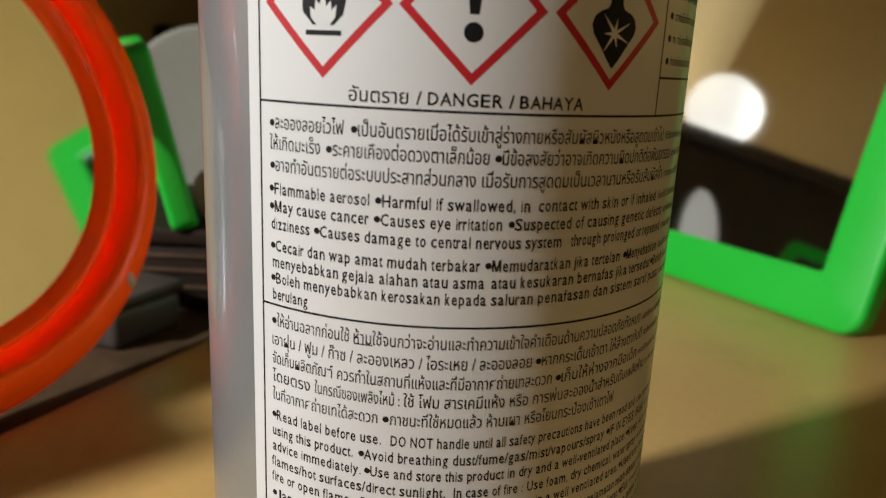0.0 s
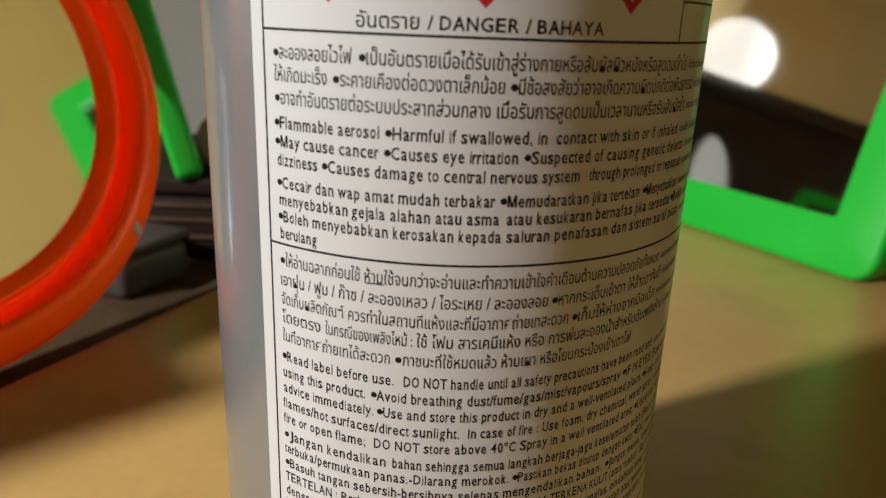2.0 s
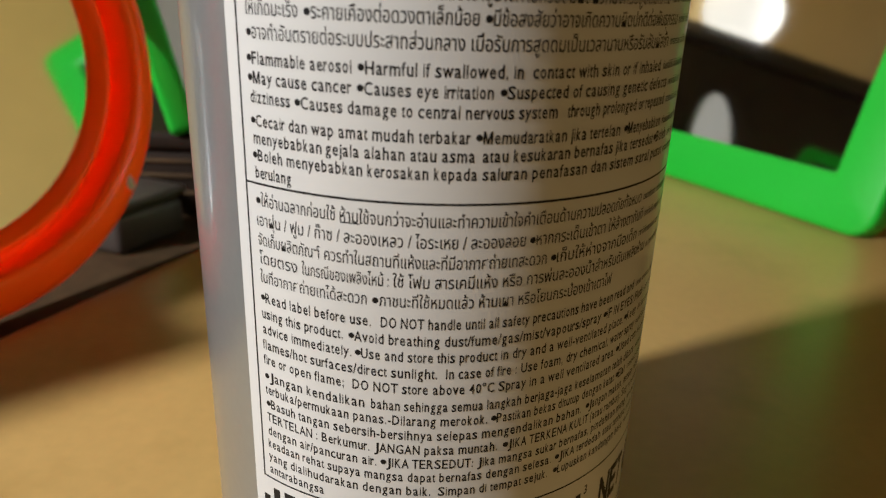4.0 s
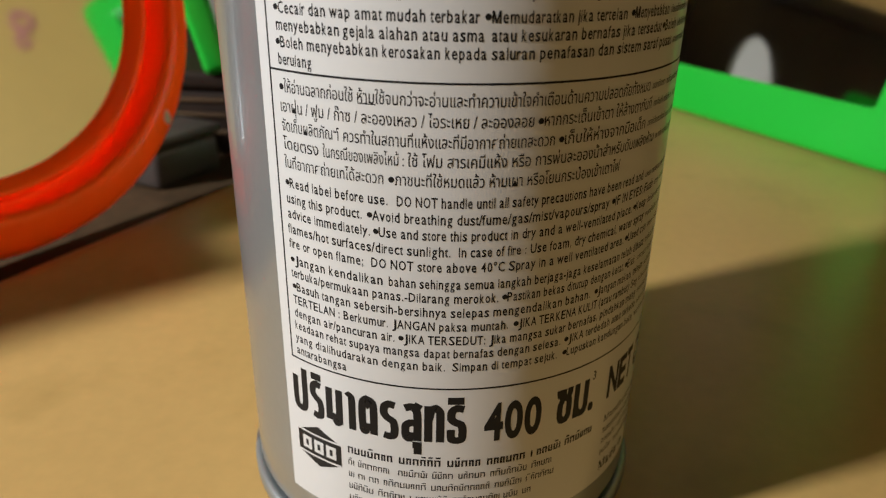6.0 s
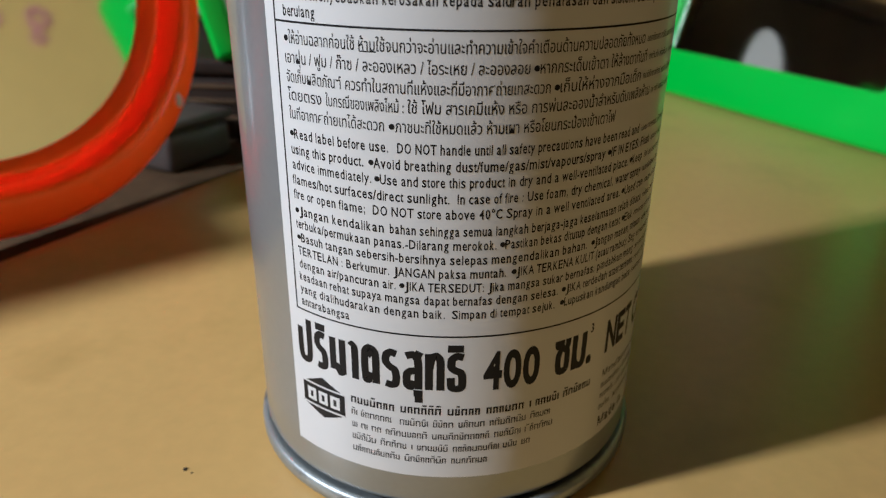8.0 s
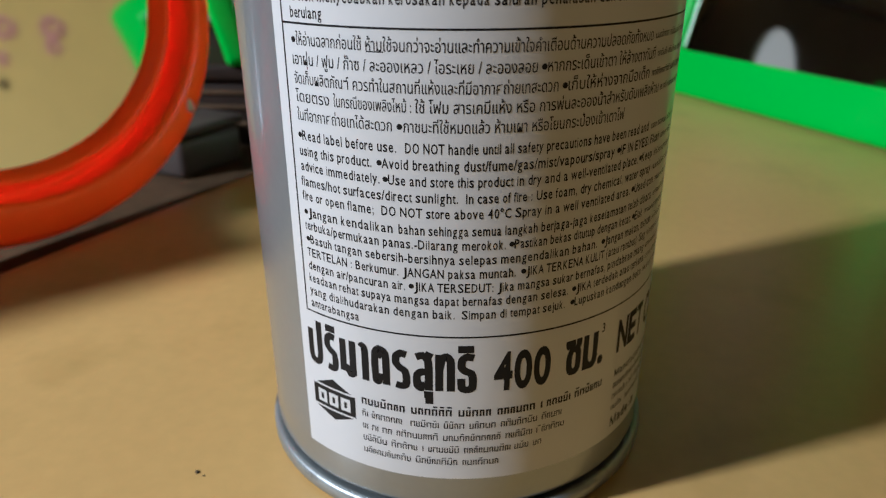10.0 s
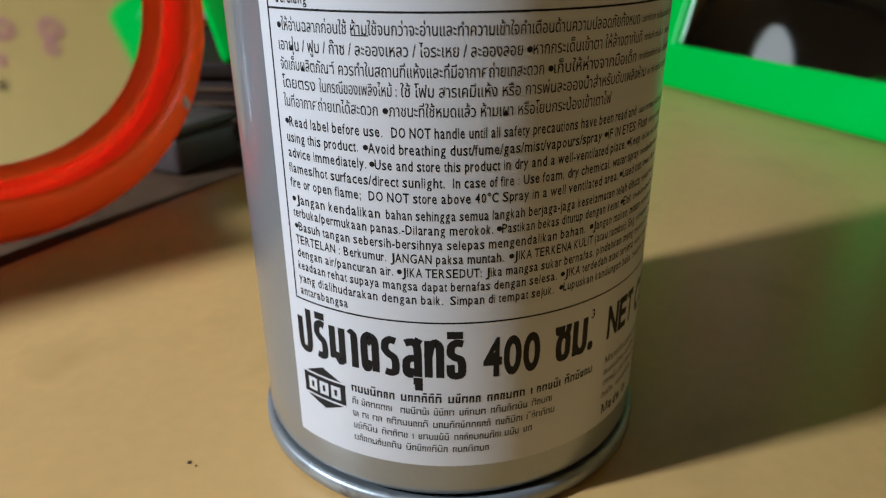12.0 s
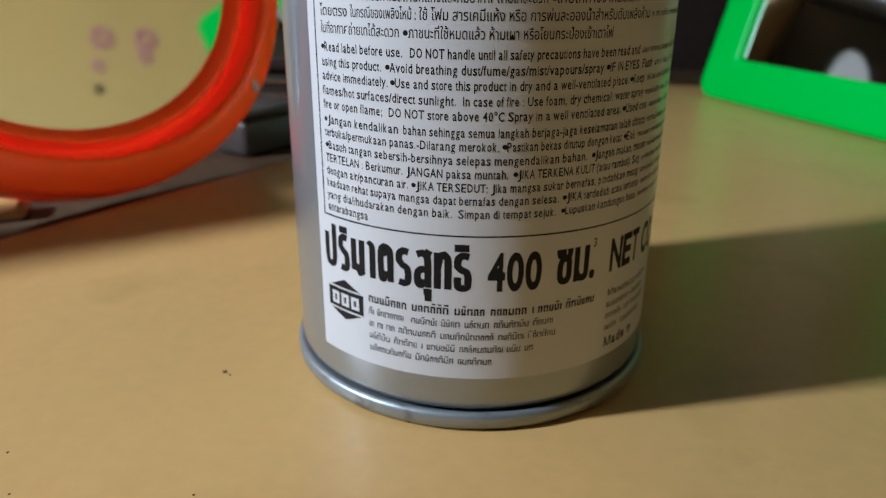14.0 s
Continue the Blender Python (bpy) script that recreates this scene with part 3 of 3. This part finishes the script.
def blob(cx, cz, pts):
    return quad_bm([(cx + x, cz + y) for x, y in pts])


ink("flame_bar", bar_bm(-14.4, -10.4, 100.6, 101.1))
ink("flame", blob(-12.4, 101.6, [(-1.2, 0), (1.2, 0), (2.2, 1.0), (2.5, 2.4), (2.0, 3.6), (1.6, 2.9), (1.3, 4.8), (0.6, 6.0), (0.2, 4.6), (-0.5, 5.4), (-0.9, 3.9), (-1.6, 4.4), (-1.7, 3.0), (-2.4, 3.3), (-2.4, 1.3)]), cut=0.8)
ink("flame_core", blob(-12.4, 101.6, [(-0.7, -0.05), (0.7, -0.05), (1.35, 0.7), (1.5, 1.9), (0.95, 1.35), (0.85, 2.3), (0.35, 1.7), (0.1, 3.3), (-0.4, 1.9), (-0.85, 2.4), (-0.95, 1.4), (-1.5, 1.7), (-1.4, 0.7)]), paper_mat, lift=INK + 0.014)
ink("exclamation_dot", blob(2.65, 101.45, [(0.95 * math.cos(i * math.pi / 10), 0.95 * math.sin(i * math.pi / 10)) for i in range(20)]))
ink("exclamation_bar", blob(2.65, 103.1, [(-0.45, 0), (0.45, 0), (0.95, 4.6), (0.5, 5.4), (-0.5, 5.4), (-0.95, 4.6)]))
ink("hazard_shape", blob(18.1, 98.7, [(0, 0), (0.9, 1.0), (1.9, 2.3), (2.8, 3.4), (3.05, 4.2), (2.8, 5.0), (2.2, 5.5), (1.1, 5.9), (0.85, 6.4), (0.8, 9.4), (-0.8, 9.4), (-0.85, 6.4), (-1.1, 5.9), (-2.2, 5.5), (-2.8, 5.0), (-3.05, 4.2), (-2.8, 3.4), (-1.9, 2.3), (-0.9, 1.0)]), cut=0.9)
star = []
for i in range(14):
    rr = (2.5, 0.42, 1.5, 0.5)[i % 4]
    star.append((rr * math.cos(i * math.pi / 7 + 0.5), rr * math.sin(i * math.pi / 7 + 0.5)))
ink("burst", blob(18.1, 102.2, star), paper_mat, lift=INK + 0.014)
ink("underline", bar_bm(-8.5, -6.4, 68.78, 68.92))

# ---- the round orange mirror ----
YAW, PITCH = 1.1104, 0.3441
RING_C = Vector((-0.1460, 0.0823, 0.0802))
ring_n = Vector((math.sin(YAW) * math.cos(PITCH), -math.cos(YAW) * math.cos(PITCH), math.sin(PITCH)))


def facing(centre, normal):
    return Matrix.Translation(centre) @ normal.to_track_quat("Z", "Y").to_matrix().to_4x4()


ring = thing("round_mirror", "round mirror in a glossy orange plastic frame", "mirror", facing(RING_C, ring_n))
part("frame", lathe_bm([(0.0633, -0.004), (0.0633, 0.0004), (0.0640, 0.0016), (0.0666, 0.0042), (0.0676, 0.0047), (0.0684, 0.0041), (0.0690, -0.0008), (0.0708, -0.0014), (0.0720, 0.0006), (0.0732, 0.0070), (0.0740, 0.0088), (0.0753, 0.0094), (0.0770, 0.0088), (0.0826, 0.0060), (0.0841, 0.0042), (0.0846, 0.0010), (0.0844, -0.0060), (0.0836, -0.0078), (0.0633, -0.008)], 160, True), orange_mat, ring)
part("mirror_glass", lathe_bm([(0.0, 0.0), (0.0640, 0.0), (0.0640, -0.003), (0.0, -0.003)], 96), mirror_mat, ring, smooth=False)

# a white fleck set on the outer rim as its highlight
bm = bmesh.new()
bmesh.ops.create_icosphere(bm, subdivisions=2, radius=1.0)
for v in bm.verts:
    v.co = Vector((v.co.x * 0.0016, v.co.y * 0.0028, v.co.z * 0.0012))
chip = part("glint_fleck", bm, white_mat, ring, "small white fleck modelled as a glint on the frame")
low = Vector((math.cos(YAW), math.sin(YAW), 0))
high = ring_n.cross(low)
at = low * math.cos(radians(-47)) + high * math.sin(radians(-47))
inv = ring.matrix_world.inverted()
chip.matrix_local = Matrix.Translation(inv @ (RING_C + ring_n * 0.0072 + at * 0.0800))

# ---- the green framed mirror on the board ----
def rect_frame_bm(w, h, bar, depth, bevel):
    """A rounded picture frame in the xz plane, its foot on z=0, x from -w/2, front at y=0."""
    bm = bmesh.new()
    outer = [(-w / 2, 0), (w / 2, 0), (w / 2, h), (-w / 2, h)]
    inner = [(-w / 2 + bar, bar), (w / 2 - bar, bar), (w / 2 - bar, h - bar), (-w / 2 + bar, h - bar)]

    def loop(pts, y):
        return [bm.verts.new((x, y, z)) for x, z in pts]
    a, b, c, d = loop(outer, 0), loop(inner, 0), loop(outer, depth), loop(inner, depth)
    for i in range(4):
        j = (i + 1) % 4
        bm.faces.new((a[i], a[j], b[j], b[i]))
        bm.faces.new((a[j], a[i], c[i], c[j]))
        bm.faces.new((b[i], b[j], d[j], d[i]))
        bm.faces.new((c[i], d[i], d[j], c[j])[::-1])
    bmesh.ops.recalc_face_normals(bm, faces=bm.faces)
    corner = [e for e in bm.edges if abs(e.verts[0].co.y - e.verts[1].co.y) > depth / 2 and abs(e.verts[0].co.x) > w / 2 - bar / 2]
    bmesh.ops.bevel(bm, geom=corner, offset=bar * 0.45, segments=5, profile=0.5, affect="EDGES")
    sharp = [e for e in bm.edges if len(e.link_faces) == 2 and e.calc_face_angle(0) > 1.0]
    bmesh.ops.bevel(bm, geom=sharp, offset=bevel, segments=3, profile=0.5, affect="EDGES")
    return bm


def frame_mirror(name, label, m, w, h, bar, depth, group=""):
    ob = thing(name, label, "mirror", m, group)
    part("frame", rect_frame_bm(w, h, bar, depth, 0.0025), green_mat, ob)
    part("mirror_glass", box_bm(-w / 2 + bar * 0.9, w / 2 - bar * 0.9, 0.004, 0.007, bar * 0.9, h - bar * 0.9), mirror_mat, ob, smooth=False)
    part("back_panel", box_bm(-w / 2 + bar * 0.6, w / 2 - bar * 0.6, 0.0075, depth - 0.001, bar * 0.6, h - bar * 0.6), white_mat, ob, "white plastic back")
    return ob


LEAN = 15.0
foot = Vector((0.1473, 0.2, 0.0)) + Vector((0.498, -0.867, 0)) * (-0.046)
frame_mirror("green_mirror", "rectangular mirror in bright green plastic frame, leaning on the board", pose(foot.x, foot.y, 0.0005, 0, 0, -60.1) @ pose(0, 0, 0, -LEAN, 0, 0), 0.172, 0.242, 0.023, 0.012, "green framed mirrors")

# ---- clutter beyond the board's edge ----
dbox = thing("storage_box", "dark brown box beyond the mustard board's edge", "box")
part("body", box_bm(-0.19, -0.066, 0.178, 0.30, DESK_Z, 0.024, 0.003), dark_mat, dbox)
part("lid", box_bm(-0.192, -0.064, 0.176, 0.302, 0.0242, 0.0315, 0.002), dark_mat, dbox)
for z in (0.006, 0.013, 0.019):
    part("ridge", box_bm(-0.188, -0.068, 0.1768, 0.1785, z, z + 0.0016, 0.0005), desk_mat, dbox)

away, up = Vector((-0.40, 0.915, 0.06)).normalized(), Vector((-0.24, 0.0, 0.97))
side = up.cross(away).normalized()
up = away.cross(side).normalized()
turn = Matrix((away, side, up)).transposed().to_4x4()
far = frame_mirror("green_mirror", "small green framed mirror, white back, standing on dark box", Matrix.Translation(Vector((-0.0935, 0.1755, 0.0320)) + away * 0.035) @ turn, 0.07, 0.072, 0.010, 0.0105, "green framed mirrors")
disc = tagged(mesh_object("plate", lathe_bm([(0.0, 0.001), (0.034, 0.001), (0.042, 0.003), (0.0452, 0.003), (0.0460, 0.0015), (0.0452, -0.001), (0.036, -0.003), (0.0, -0.003)], 64), plate_mat), "round grey plastic plate propped on the dark box", "plate")
disc.matrix_world = facing(Vector((-0.125, 0.295, 0.0700)), Vector((0.25, -0.93, 0.25)))
bm = bmesh.new()
bmesh.ops.create_icosphere(bm, subdivisions=3, radius=0.011)
for v in bm.verts:
    v.co = Vector((-0.0945 + v.co.x * 0.8, 0.198 + v.co.y, 0.0425 + v.co.z))
tagged(mesh_object("pink_ball", bm, pale_pink_mat), "small pale pink rubber ball on the dark box", "ball")
jar = thing("plastic_tub", "smoky grey plastic tub lying beyond the board", "tub", pose(-0.112, 0.150, DESK_Z, 0, 0, 66))
part("body", box_bm(-0.016, 0.016, -0.010, 0.010, 0.0, 0.015, 0.003), grey_mat, jar)
part("lid", box_bm(-0.017, 0.017, -0.011, 0.011, 0.0152, 0.019, 0.0015), grey_mat, jar)
cupboard = thing("cupboard", "dark brown cupboard in the corner of the desk", "cupboard")
part("body", box_bm(-0.518, -0.37, 0.20, 0.450, DESK_Z, 0.232, 0.004), cupboard_mat, cupboard)
part("cupboard_top", box_bm(-0.518, -0.36, 0.19, 0.455, 0.2322, 0.252, 0.004), cupboard_mat, cupboard)
# added globe, stands in for an unidentified white glow in the green mirror
globe = thing("glow_globe", "added glowing white globe, stands in for glow in green mirror", "lamp", pose(-0.425, 0.392, 0.252))
part("base", lathe_bm([(0.0, 0.0), (0.030, 0.0), (0.032, 0.003), (0.030, 0.008), (0.020, 0.011), (0.0, 0.012)], 48), white_mat, globe)
part("shade", lathe_bm([(0.0, 0.011), (0.022, 0.013), (0.036, 0.022), (0.045, 0.036), (0.048, 0.052), (0.045, 0.068), (0.036, 0.082), (0.022, 0.091), (0.0, 0.095)], 64), glow_mat, globe, "glowing white globe")

block = thing("wooden_block", "small yellowish wooden block beside the orange mirror", "block", pose(-0.152, 0.050, DESK_Z, 0, 0, 30))
part("body", box_bm(-0.009, 0.009, -0.006, 0.006, 0.0, 0.007, 0.0025), board_mat, block)

# an upright book added out of view, only to shade a strip of the board
book = thing("book", "unseen brown book added to cast the shade strip on the board", "book", pose(-0.2385, -0.0655, DESK_Z, 0, 0, 43.5))
part("pages", box_bm(-0.060, 0.053, 0.0020, 0.0190, 0.001, 0.1385, 0.0008), paper_mat, book, "pale pages")
for y in (0.0, 0.0192):
    part("cover", box_bm(-0.063, 0.056, y, y + 0.0018, 0.0, 0.1405, 0.0006), dim_mat, book)
part("spine", box_bm(-0.0648, -0.0632, 0.0, 0.0210, 0.0, 0.1405, 0.0006), dim_mat, book)

# pink scribbles on the right-hand wall
def scribble(y, z, r, turns):
    cu = bpy.data.curves.new("crayon_scribble", "CURVE")
    cu.dimensions, cu.bevel_depth, cu.bevel_resolution = "3D", 0.0014, 1
    sp = cu.splines.new("POLY")
    pts = []
    for i in range(turns * 14):
        t = i / 14 * 2 * math.pi
        q = r * (0.45 + 0.55 * math.sin(t * 0.37 + 1) ** 2)
        pts.append((PANEL_X - 0.001, y + q * math.cos(t), z + 1.2 * q * math.sin(t)))
    sp.points.add(len(pts) - 1)
    for p, c in zip(sp.points, pts):
        p.co = (*c, 1)
    cu.materials.append(pink_mat)
    return tagged(new("crayon_scribble", cu), "pink crayon scribble on the mustard panel", "drawing", "crayon scribbles")


scribble(0.147, 0.358, 0.011, 4)
scribble(0.187, 0.340, 0.011, 4)
scribble(0.130, 0.329, 0.006, 3)
scribble(0.178, 0.321, 0.007, 3)
dot = scribble(0.119, 0.304, 0.004, 3)
dot.data.materials[0] = speck_mat
dot["label"] = "small dark crayon dot on the mustard panel"

# grit on the board
for x, y, r in ((-0.0409, -0.0240, 0.00045), (-0.0395, -0.0247, 0.0002), (-0.062, -0.052, 0.0002), (-0.055, -0.06, 0.0002), (-0.03, -0.055, 0.0002)):
    bm = bmesh.new()
    bmesh.ops.create_icosphere(bm, subdivisions=1, radius=r)
    for v in bm.verts:
        v.co *= random.uniform(0.7, 1.2)
        v.co.z *= 0.4
        v.co += Vector((x, y, r * 0.2))
    tagged(mesh_object("grit", bm, speck_mat), "tiny dark crumb on the mustard board", "crumb", "crumbs on the board")
